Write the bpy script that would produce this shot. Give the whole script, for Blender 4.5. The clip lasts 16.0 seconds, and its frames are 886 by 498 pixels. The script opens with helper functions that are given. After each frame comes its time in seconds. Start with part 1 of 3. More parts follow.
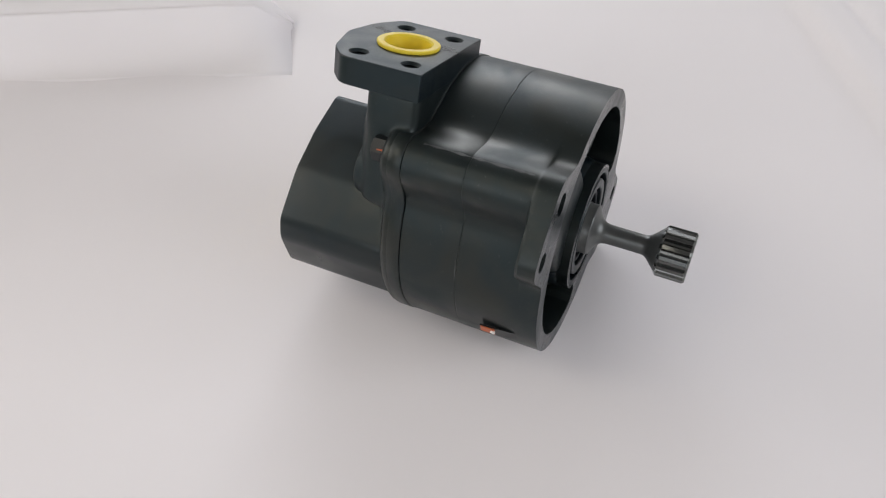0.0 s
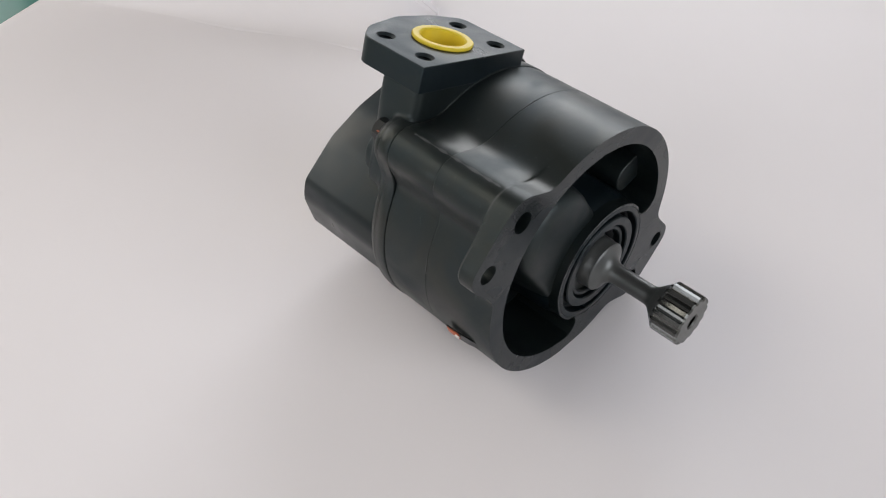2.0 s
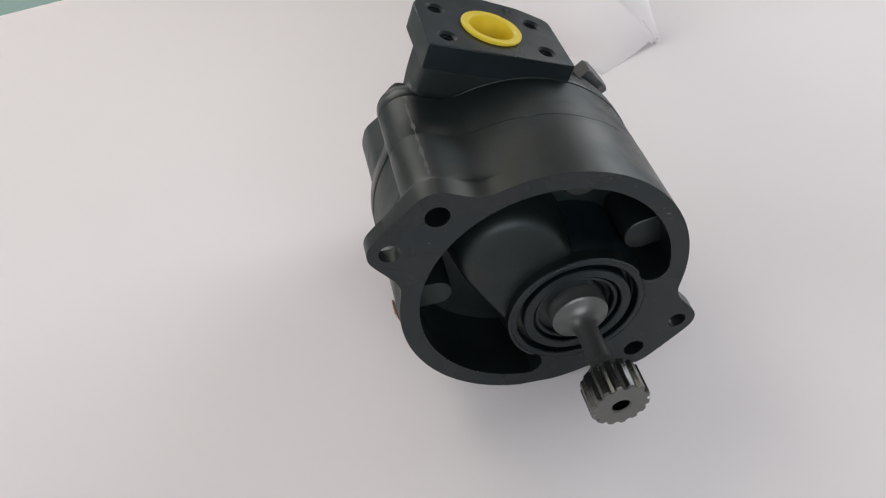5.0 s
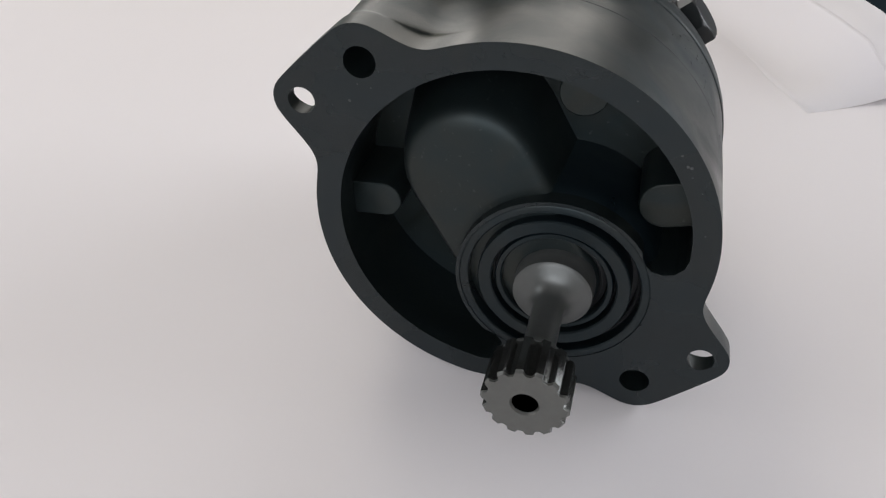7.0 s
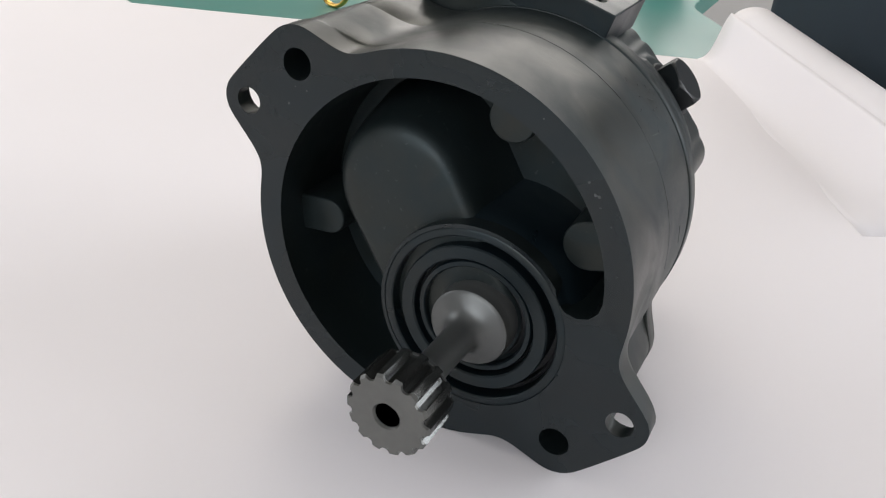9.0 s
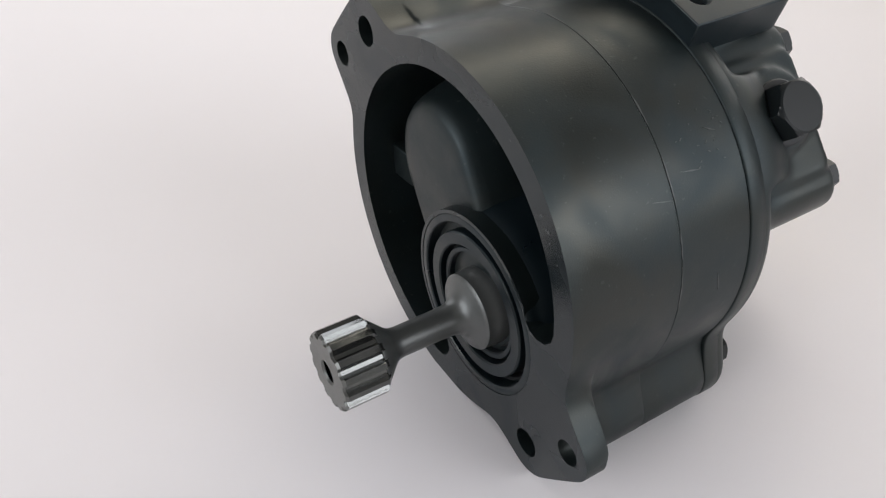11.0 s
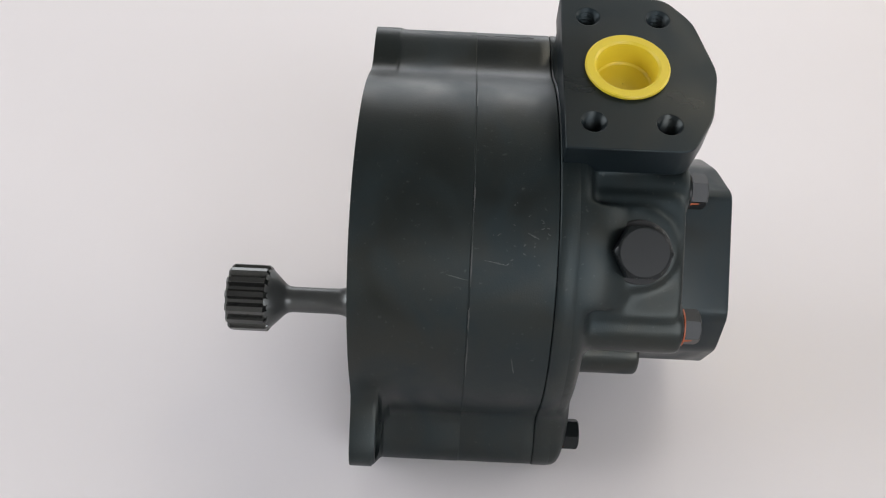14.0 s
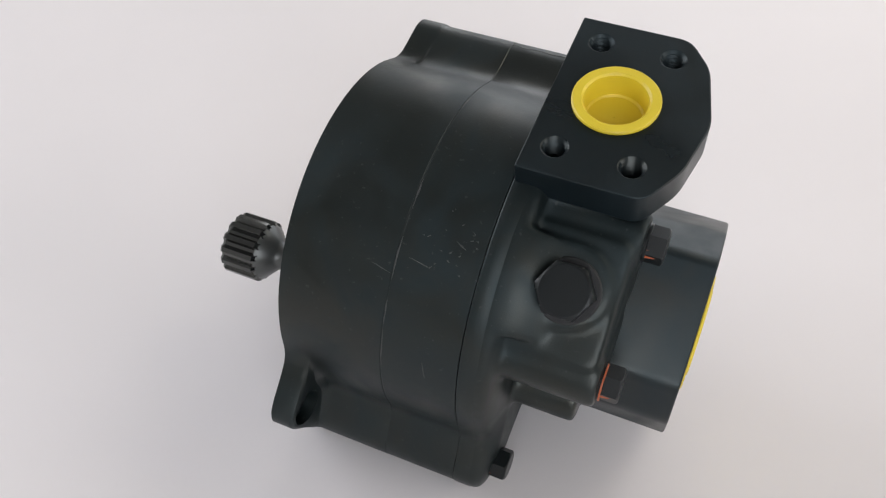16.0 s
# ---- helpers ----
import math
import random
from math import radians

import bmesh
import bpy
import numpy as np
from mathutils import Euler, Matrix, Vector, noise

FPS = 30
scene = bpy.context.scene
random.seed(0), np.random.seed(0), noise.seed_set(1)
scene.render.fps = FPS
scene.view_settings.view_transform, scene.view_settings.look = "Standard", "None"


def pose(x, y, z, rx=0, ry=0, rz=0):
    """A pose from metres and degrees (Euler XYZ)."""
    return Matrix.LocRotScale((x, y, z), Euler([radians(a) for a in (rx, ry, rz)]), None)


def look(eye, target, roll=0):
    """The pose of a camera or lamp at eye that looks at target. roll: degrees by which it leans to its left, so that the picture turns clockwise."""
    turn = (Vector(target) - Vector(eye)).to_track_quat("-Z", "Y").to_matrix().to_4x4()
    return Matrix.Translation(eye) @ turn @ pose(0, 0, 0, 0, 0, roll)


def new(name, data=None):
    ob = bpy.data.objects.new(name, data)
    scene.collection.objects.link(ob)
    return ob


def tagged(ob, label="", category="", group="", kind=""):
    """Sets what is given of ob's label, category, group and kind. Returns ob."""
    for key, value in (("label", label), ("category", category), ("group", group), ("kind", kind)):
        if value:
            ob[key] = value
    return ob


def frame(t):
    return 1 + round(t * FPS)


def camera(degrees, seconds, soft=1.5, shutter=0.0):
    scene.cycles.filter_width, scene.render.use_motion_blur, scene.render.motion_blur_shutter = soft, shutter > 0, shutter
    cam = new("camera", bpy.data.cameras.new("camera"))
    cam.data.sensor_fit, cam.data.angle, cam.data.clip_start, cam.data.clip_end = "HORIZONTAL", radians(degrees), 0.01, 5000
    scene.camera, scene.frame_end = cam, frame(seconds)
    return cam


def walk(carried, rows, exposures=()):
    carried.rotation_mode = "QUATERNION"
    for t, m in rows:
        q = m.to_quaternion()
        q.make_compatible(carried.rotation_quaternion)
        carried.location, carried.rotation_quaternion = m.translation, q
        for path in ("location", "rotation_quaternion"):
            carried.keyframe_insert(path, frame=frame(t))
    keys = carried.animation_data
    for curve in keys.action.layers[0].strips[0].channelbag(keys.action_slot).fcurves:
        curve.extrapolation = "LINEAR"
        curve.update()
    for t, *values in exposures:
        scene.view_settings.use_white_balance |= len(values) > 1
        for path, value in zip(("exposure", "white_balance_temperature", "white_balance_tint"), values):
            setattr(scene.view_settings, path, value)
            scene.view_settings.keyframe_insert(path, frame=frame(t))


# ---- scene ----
cam = camera(55.0, 16.0, soft=1.2)
PATH = [
    (0, (0.072, -0.369, 0.431), (-0.498, 0.911, -0.996), 0.3),
    (0.5, (0.103, -0.359, 0.427), (-0.588, 0.885, -0.979), 0.6),
    (1, (0.131, -0.342, 0.427), (-0.67, 0.829, -0.983), 0.5),
    (1.5, (0.157, -0.324, 0.428), (-0.741, 0.77, -0.985), 0.5),
    (2, (0.185, -0.303, 0.428), (-0.816, 0.705, -0.98), 0.1),
    (2.5, (0.207, -0.279, 0.428), (-0.879, 0.629, -0.986), -0.1),
    (3, (0.229, -0.251, 0.426), (-0.94, 0.544, -0.989), -0.5),
    (3.5, (0.248, -0.221, 0.425), (-0.988, 0.464, -0.99), -0.4),
    (6, (0.302, -0.044, 0.379), (-1.14, -0.049, -1.007), 0.8),
    (6.5, (0.293, 0.003, 0.329), (-1.154, -0.199, -1.037), 1.1),
    (7, (0.268, 0.037, 0.282), (-1.271, -0.325, -0.944), 2.5),
    (7.5, (0.272, 0.061, 0.253), (-1.36, -0.378, -0.817), 3.6),
    (8, (0.283, 0.087, 0.246), (-1.367, -0.437, -0.757), 3.8),
    (8.5, (0.268, 0.108, 0.254), (-1.362, -0.526, -0.716), 3.5),
    (9, (0.255, 0.128, 0.243), (-1.326, -0.626, -0.723), 4.2),
    (11.3, (0.116, 0.247, 0.306), (-0.572, -1.131, -0.971), -1.0),
    (11.5, (0.1, 0.259, 0.316), (-0.519, -1.147, -0.965), -1.1),
    (12, (0.076, 0.272, 0.335), (-0.463, -1.149, -0.966), -0.4),
    (12.5, (0.044, 0.289, 0.347), (-0.338, -1.171, -0.965), 0.0),
    (13, (0.014, 0.299, 0.355), (-0.216, -1.181, -0.971), 0.7),
    (13.5, (-0.014, 0.307, 0.355), (-0.113, -1.174, -0.985), 1.5),
    (14, (-0.042, 0.31, 0.354), (-0.02, -1.181, -0.98), 2.1),
    (14.5, (-0.071, 0.304, 0.363), (0.09, -1.161, -0.988), 2.2),
    (15, (-0.099, 0.304, 0.362), (0.191, -1.15, -0.981), 2.5),
    (15.5, (-0.123, 0.299, 0.356), (0.277, -1.138, -0.976), 2.7),
    (16, (-0.158, 0.288, 0.353), (0.396, -1.1, -0.975), 2.7),
]
walk(cam, [(t, look(eye, target, roll)) for t, eye, target, roll in PATH],
     exposures=[(0.0, -0.22), (3.5, -0.21), (6.0, -0.22), (7.0, -0.19), (7.5, -0.09), (8.5, 0.04), (9.0, 0.06), (11.5, 0.02), (13.0, -0.04), (16.0, -0.06)])

# ---- light ----
world = bpy.data.worlds.new("world")
scene.world = world
world.use_nodes = True
wn = world.node_tree
sky = wn.nodes.new("ShaderNodeTexSky")
sky.sky_type = "NISHITA"
sky.sun_disc = False
sky.sun_elevation, sky.sun_rotation = radians(40), radians(0)
wn.links.new(sky.outputs[0], wn.nodes["Background"].inputs[0])
wn.nodes["Background"].inputs[1].default_value = 0.12


def area_lamp(name, size_x, size_y, power, colour, eye, target):
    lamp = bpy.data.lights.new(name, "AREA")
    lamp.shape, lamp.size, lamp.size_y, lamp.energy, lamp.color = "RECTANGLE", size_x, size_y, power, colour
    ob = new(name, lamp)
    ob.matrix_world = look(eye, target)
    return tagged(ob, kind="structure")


# unseen soft lamps added on all four sides, balanced by the pump's brightness
area_lamp("fill_light_north", 2.6, 1.5, 60, (0.97, 0.97, 1.0), (-1.75, 2.6, 1.35), (-1.75, 0, 1.0))
area_lamp("fill_light_west", 2.6, 1.5, 40, (1.0, 0.92, 0.84), (-3.1, -0.6, 1.35), (0, -0.6, 1.0))
area_lamp("fill_light_south", 2.6, 1.5, 34, (1.0, 0.97, 0.96), (-0.2, -2.9, 1.35), (-0.2, 0, 1.0))
area_lamp("fill_light_east", 2.6, 1.5, 62, (0.97, 0.97, 1.0), (2.9, 0, 1.35), (0, 0, 1.0))
# unseen warm lamp added high up for the sheen on the pump's top
area_lamp("overhead_light", 1.6, 1.2, 22.0, (1.0, 0.93, 0.82), (-1.5, -1.4, 2.19), (-1.5, -1.4, 0))
scene.view_settings.exposure = 0.0


# ---- materials ----
def material(name, colour, rough, metal=0.0, vary=0.15, scale=120.0, bump=0.0, bump_scale=600.0, stain=0.0, spec=0.5, tint=(1, 1, 1), other=None, patch=None):
    m = bpy.data.materials.new(name)
    m.use_nodes = True
    nt = m.node_tree
    b = nt.nodes["Principled BSDF"]
    b.inputs["Metallic"].default_value = metal
    b.inputs["Specular IOR Level"].default_value = spec
    b.inputs["Specular Tint"].default_value = (*tint, 1)
    tc = nt.nodes.new("ShaderNodeTexCoord")

    def noise_node(s, detail):
        n = nt.nodes.new("ShaderNodeTexNoise")
        n.inputs["Scale"].default_value, n.inputs["Detail"].default_value = s, detail
        nt.links.new(tc.outputs["Object"], n.inputs["Vector"])
        return n

    fine, broad = noise_node(scale, 5), noise_node(scale * 0.12, 3)
    mix = nt.nodes.new("ShaderNodeMix")
    mix.data_type = "RGBA"
    mix.inputs["A"].default_value = (*[c * (1 - vary) for c in colour], 1)
    mix.inputs["B"].default_value = (*(other or [min(1, c * (1 + vary)) for c in colour]), 1)
    add = nt.nodes.new("ShaderNodeMath")
    add.operation = "ADD"
    half = nt.nodes.new("ShaderNodeMath")
    half.operation = "MULTIPLY"
    half.inputs[1].default_value = 0.5
    nt.links.new(fine.outputs["Fac"], add.inputs[0])
    nt.links.new(broad.outputs["Fac"], add.inputs[1])
    nt.links.new(add.outputs[0], half.inputs[0])
    nt.links.new(half.outputs[0], mix.inputs["Factor"])
    nt.links.new(mix.outputs["Result"], b.inputs["Base Color"])
    span = nt.nodes.new("ShaderNodeMapRange")
    span.inputs["From Min"].default_value, span.inputs["From Max"].default_value = 0.3, 0.7
    span.inputs["To Min"].default_value, span.inputs["To Max"].default_value = max(0.02, rough - 0.07), min(1, rough + 0.07)
    nt.links.new(broad.outputs["Fac"], span.inputs["Value"])
    nt.links.new(span.outputs["Result"], b.inputs["Roughness"])
    if patch:
        # cool and warm sheen painted into the specular tint in patches; gloss varies too
        mottle = noise_node(26, 7)
        mottle.inputs["Distortion"].default_value = 0.8
        shine = nt.nodes.new("ShaderNodeMix")
        shine.data_type = "RGBA"
        shine.inputs["A"].default_value, shine.inputs["B"].default_value = (*tint, 1), (*patch, 1)
        wide = nt.nodes.new("ShaderNodeMapRange")
        wide.inputs["From Min"].default_value, wide.inputs["From Max"].default_value = 0.35, 0.65
        nt.links.new(mottle.outputs["Fac"], wide.inputs["Value"])
        nt.links.new(wide.outputs["Result"], shine.inputs["Factor"])
        nt.links.new(shine.outputs["Result"], b.inputs["Specular Tint"])
        gloss = nt.nodes.new("ShaderNodeMapRange")
        gloss.inputs["From Min"].default_value, gloss.inputs["From Max"].default_value = 0.3, 0.7
        gloss.inputs["To Min"].default_value, gloss.inputs["To Max"].default_value = rough + 0.15, rough - 0.12
        nt.links.new(mottle.outputs["Fac"], gloss.inputs["Value"])
        nt.links.new(gloss.outputs["Result"], b.inputs["Roughness"])
    if bump:
        grain = noise_node(bump_scale, 4)
        bp = nt.nodes.new("ShaderNodeBump")
        bp.inputs["Strength"].default_value, bp.inputs["Distance"].default_value = bump, 0.0006
        nt.links.new(grain.outputs["Fac"], bp.inputs["Height"])
        nt.links.new(bp.outputs["Normal"], b.inputs["Normal"])
    if stain:
        # thin scuffs where the paint is rubbed
        spots = noise_node(scale * 9.0, 6)
        ramp = nt.nodes.new("ShaderNodeValToRGB")
        ramp.color_ramp.elements[0].position, ramp.color_ramp.elements[1].position = 0.66, 0.72
        zone = nt.nodes.new("ShaderNodeMath")
        zone.operation = "MULTIPLY"
        nt.links.new(spots.outputs["Fac"], ramp.inputs["Fac"])
        nt.links.new(ramp.outputs["Color"], zone.inputs[0])
        zone.inputs[1].default_value = stain
        over = nt.nodes.new("ShaderNodeMix")
        over.data_type = "RGBA"
        over.inputs["B"].default_value = (0.16, 0.16, 0.155, 1)
        nt.links.new(zone.outputs[0], over.inputs["Factor"])
        nt.links.new(mix.outputs["Result"], over.inputs["A"])
        nt.links.new(over.outputs["Result"], b.inputs["Base Color"])
    return m


BLACK = material("black_paint_cast", (0.0044, 0.0086, 0.0106), 0.40, vary=0.25, other=(0.0085, 0.0115, 0.0108), scale=55, bump=0.12, bump_scale=1500, stain=0.14, spec=0.45, tint=(0.77, 0.95, 1.0), patch=(1.0, 1.0, 0.88))
BLACK_MACHINED = material("black_paint_machined", (0.0040, 0.0076, 0.0100), 0.38, vary=0.2, scale=90, bump=0.08, bump_scale=1600, spec=0.41, tint=(0.78, 0.95, 1.0), patch=(0.97, 1.0, 0.92))
FACE_PAINT = material("black_paint_flat_face", (0.0060, 0.0088, 0.0104), 0.27, vary=0.2, scale=90, bump=0.06, bump_scale=1800, spec=0.46, tint=(0.84, 0.96, 1.0), patch=(0.94, 1.0, 0.97))
BLACK_BOLT = material("black_bolt_steel", (0.007, 0.0092, 0.010), 0.36, vary=0.2, scale=200, spec=0.32)
SHAFT_STEEL = material("matte_phosphated_steel", (0.11, 0.115, 0.112), 0.40, metal=0.6, vary=0.2, scale=250, bump=0.1, bump_scale=1600)
STEEL = material("dark_phosphated_steel", (0.115, 0.118, 0.114), 0.15, metal=0.9, vary=0.25, scale=250, bump=0.1, bump_scale=1600)
END_STEEL = material("turned_grey_steel", (0.135, 0.138, 0.13), 0.36, metal=0.7, vary=0.25, scale=300, bump=0.1, bump_scale=1600)
RUBBER = material("black_seal_rubber", (0.010, 0.011, 0.012), 0.55, vary=0.2, scale=200)
YELLOW = material("yellow_plastic", (0.70, 0.54, 0.035), 0.42, vary=0.06, scale=60)
ORANGE = material("orange_marking_paint", (0.42, 0.10, 0.035), 0.5, vary=0.25, scale=500)
WHITE_DOT = material("white_paint_dot", (0.75, 0.72, 0.68), 0.5)
PAPER = material("white_paper", (0.80, 0.768, 0.773), 0.62, vary=0.015, scale=14, bump=0.05, bump_scale=300, spec=0.3)
TEAL = material("teal_desk_mat", (0.035, 0.20, 0.165), 0.38, vary=0.08, scale=20)
NAVY = material("navy_upholstery", (0.010, 0.020, 0.030), 0.8, vary=0.3, scale=30, bump=0.3, bump_scale=400)
GOLD = material("gold_metal", (0.75, 0.48, 0.12), 0.3, metal=0.9, vary=0.2, scale=300)
LEAF = material("plant_leaf", (0.10, 0.16, 0.03), 0.5, vary=0.4, scale=60)
CERAMIC = material("white_ceramic", (0.75, 0.74, 0.72), 0.3, vary=0.03)
WALL = material("white_wall_paint", (0.54, 0.53, 0.52), 0.9, vary=0.03, scale=4)
CEILING = material("dull_grey_ceiling", (0.28, 0.275, 0.27), 0.9, vary=0.05, scale=4)
FLOOR = material("grey_floor_tile", (0.30, 0.29, 0.28), 0.5, vary=0.08, scale=6)
SMUDGE = material("paper_smudge", (0.60, 0.52, 0.45), 0.7, vary=0.1, scale=300)


# ---- mesh helpers (millimetres in, metres out) ----
MM = 0.001


def finish(bm, material_used, angle=35):
    bmesh.ops.recalc_face_normals(bm, faces=bm.faces)
    me = bpy.data.meshes.new("mesh")
    bm.to_mesh(me)
    bm.free()
    me.materials.append(material_used)
    me.polygons.foreach_set("use_smooth", [True] * len(me.polygons))
    me.set_sharp_from_angle(angle=radians(angle))
    return me


def part(name, bm, material_used, parent=None, label="", angle=35, bevel=0.0):
    me = bm if isinstance(bm, bpy.types.Mesh) else finish(bm, material_used, angle)
    me.name = name
    ob = new(name, me)
    if parent is not None:
        ob.parent = parent
    if bevel:
        mod = ob.modifiers.new("edge", "BEVEL")
        mod.width, mod.segments, mod.limit_method, mod.angle_limit = bevel * MM, 2, "ANGLE", radians(38)
        mod.harden_normals = True
    if label:
        ob["label"] = label
    return ob


def baked(bm, modifiers, material_used, angle=35):
    """One mesh with its modifiers worked in; modifiers: (kind, settings, cutter bmesh or None)."""
    bmesh.ops.recalc_face_normals(bm, faces=bm.faces)
    me = bpy.data.meshes.new("raw")
    bm.to_mesh(me)
    bm.free()
    ob = new("raw", me)
    made = [ob]
    for kind, settings, cutter in modifiers:
        mod = ob.modifiers.new(kind, kind)
        if kind == "BOOLEAN":
            bmesh.ops.recalc_face_normals(cutter, faces=cutter.faces)
            cm = bpy.data.meshes.new("cutter")
            cutter.to_mesh(cm)
            cutter.free()
            co = new("cutter", cm)
            made.append(co)
            mod.object, mod.operation, mod.solver = co, settings, "EXACT"
        elif kind == "REMESH":
            mod.mode, mod.voxel_size = "VOXEL", settings * MM
        elif kind == "SMOOTH":
            mod.factor, mod.iterations = 0.5, settings
    bpy.context.view_layer.update()
    out = bpy.data.meshes.new_from_object(ob.evaluated_get(bpy.context.evaluated_depsgraph_get()))
    for o in made:
        bpy.data.objects.remove(o)
    out.materials.clear()
    out.materials.append(material_used)
    out.polygons.foreach_set("material_index", [0] * len(out.polygons))
    out.polygons.foreach_set("use_smooth", [True] * len(out.polygons))
    out.set_sharp_from_angle(angle=radians(angle))
    return out


def loft(bm, rings, caps=True, closed=False):
    """Skin between rings of the same count of points (mm)."""
    rows = [[bm.verts.new(Vector(p) * MM) for p in ring] for ring in rings]
    n = len(rows[0])
    pairs = list(zip(rows, rows[1:])) + ([(rows[-1], rows[0])] if closed else [])
    for a, b in pairs:
        for i in range(n):
            bm.faces.new((a[i], a[(i + 1) % n], b[(i + 1) % n], b[i]))
    if caps and not closed:
        bm.faces.new(rows[0])
        bm.faces.new(rows[-1])
    return bm


def revolve(profile, y=0.0, z=0.0, seg=64, bm=None, caps=True, closed=False):
    """profile: (x, radius) pairs round the axis through (y, z)."""
    bm = bm or bmesh.new()
    rings = [[(x, y + r * math.cos(2 * math.pi * i / seg), z + r * math.sin(2 * math.pi * i / seg)) for i in range(seg)] for x, r in profile]
    return loft(bm, rings, caps, closed)


def extrude_yz(outline, x0, x1, bm=None):
    return loft(bm or bmesh.new(), [[(x0, y, z) for y, z in outline], [(x1, y, z) for y, z in outline]])


def extrude_xy(outline, z0, z1, bm=None):
    return loft(bm or bmesh.new(), [[(x, y, z0) for x, y in outline], [(x, y, z1) for x, y in outline]])


def circle(cy, cz, r, seg=40):
    return [(cy + r * math.cos(2 * math.pi * i / seg), cz + r * math.sin(2 * math.pi * i / seg)) for i in range(seg)]


def rounded(points, r, steps=5):
    """Polygon with its corners rounded."""
    out = []
    n = len(points)
    for i in range(n):
        p, a, b = Vector(points[i]), Vector(points[i - 1]), Vector(points[(i + 1) % n])
        u, v = (a - p), (b - p)
        d = min(r, u.length * 0.45, v.length * 0.45)
        s, e = p + u.normalized() * d, p + v.normalized() * d
        for k in range(steps + 1):
            t = k / steps
            q = s * (1 - t) ** 2 + p * 2 * t * (1 - t) + e * t * t
            out.append((q.x, q.y))
    return out


def box(bm, lo, hi):
    c = [(a + b) / 2 * MM for a, b in zip(lo, hi)]
    s = [(b - a) * MM for a, b in zip(lo, hi)]
    bmesh.ops.create_cube(bm, size=1, matrix=Matrix.Translation(c) @ Matrix.Diagonal((*s, 1)))
    return bm


def aimed_cylinder(bm, base, way, radius, depth, seg=40, radius_end=None):
    """A cylinder from base (mm) along way."""
    w = Vector(way).normalized()
    m = Matrix.Translation((Vector(base) + w * depth / 2) * MM) @ w.to_track_quat("Z", "Y").to_matrix().to_4x4()
    bmesh.ops.create_cone(bm, cap_ends=True, segments=seg, radius1=radius * MM, radius2=(radius if radius_end is None else radius_end) * MM, depth=depth * MM, matrix=m)
    return bm


# ---- outlines of the housing round its own axis ----
R_BODY, R_CAVITY = 80.6, 70.2
FACE = -1.0
BIG = (76.6, -44.4)
SMALL = (93.8, -19.0)
SHAFT = (26.4, -16.2)
HUB = (25.4, -14.8)


def reach(angle, shapes):
    """How far the union of discs reaches from the axis."""
    far = 0.0
    dy, dz = math.cos(angle), math.sin(angle)
    for cy, cz, r in shapes:
        along = cy * dy + cz * dz
        off = r * r - (cy * cy + cz * cz - along * along)
        if off > 0:
            far = max(far, along + math.sqrt(off))
    return far


COUNT = 288


def outline(shapes, soft):
    """Radii of the union, its inner corners filled by fillets."""
    raw = np.array([reach(2 * math.pi * i / COUNT, shapes) for i in range(COUNT)])
    out = raw.copy()
    for _ in range(soft):
        out = np.maximum((np.roll(out, 1) + out * 2 + np.roll(out, -1)) / 4, raw)
    return (np.roll(out, 1) + out * 4 + np.roll(out, -1)) / 6


def both(*discs):
    return [(0, 0, R_BODY)] + [(s * y, s * z, r) for y, z, r in discs for s in (1, -1)]


ear_discs = [(BIG[0] + (SMALL[0] - BIG[0]) * k / 8, BIG[1] + (SMALL[1] - BIG[1]) * k / 8, 15.0 - 3.5 * k / 8) for k in range(9)]
FLANGE = outline(both(*ear_discs), 26)
ridge_discs = [(0, 0, R_BODY), (BIG[0], BIG[1], 16.0), (-BIG[0] + 0.5, -BIG[1], 14.6)]
RIDGE = outline(ridge_discs, 16)
# the upper ridge runs out gently towards the top and falls off sharply below
gentle = int(148 / 360 * COUNT)
RIDGE[:gentle] = outline(ridge_discs, 42)[:gentle]

COVER = outline([(0, 0, R_BODY), (BIG[0], BIG[1], 15.8), (-BIG[0] + 0.7, -BIG[1], 14.3)], 30)


def ring(x, radii, inset=0.0):
    return [(x, (radii[i] - inset) * math.cos(2 * math.pi * i / COUNT), (radii[i] - inset) * math.sin(2 * math.pi * i / COUNT)) for i in range(COUNT)]


# ---- the place ----
def plain_box(name, lo, hi, mat, label=""):
    bm = bmesh.new()
    box(bm, [v * 1000 for v in lo], [v * 1000 for v in hi])
    ob = part(name, bm, mat)
    return tagged(ob, label, kind="structure")


def walls():
    x0, x1, y0, y1, z0, z1, th = -3.2, 3.0, -3.0, 2.7, -0.76, 2.2, 0.15
    plain_box("floor", (x0, y0, z0 - 0.1), (x1, y1, z0), FLOOR)
    plain_box("ceiling", (x0, y0, z1), (x1, y1, z1 + 0.1), CEILING)
    # each wall stands round an added lamp opening: pieces under, over and beside it
    for name, axis, flat, way, a0, a1, w0, w1 in (("wall_north", 0, y1, 1, x0, x1, -3.1, -0.4), ("wall_south", 0, y0, -1, x0, x1, -1.55, 1.15),
                                                 ("wall_west", 1, x0, -1, y0, y1, -1.95, 0.75), ("wall_east", 1, x1, 1, y0, y1, -1.35, 1.35)):
        lo, hi = min(flat, flat + way * th), max(flat, flat + way * th)
        for piece, p0, p1, q0, q1 in (("under", a0, a1, z0, 0.55), ("over", a0, a1, 2.12, z1), ("side", a0, w0, 0.55, 2.12), ("end", w1, a1, 0.55, 2.12)):
            if axis == 0:
                plain_box(name + "_" + piece, (p0, lo, q0), (p1, hi, q1), WALL)
            else:
                plain_box(name + "_" + piece, (lo, p0, q0), (hi, p1, q1), WALL)


walls()


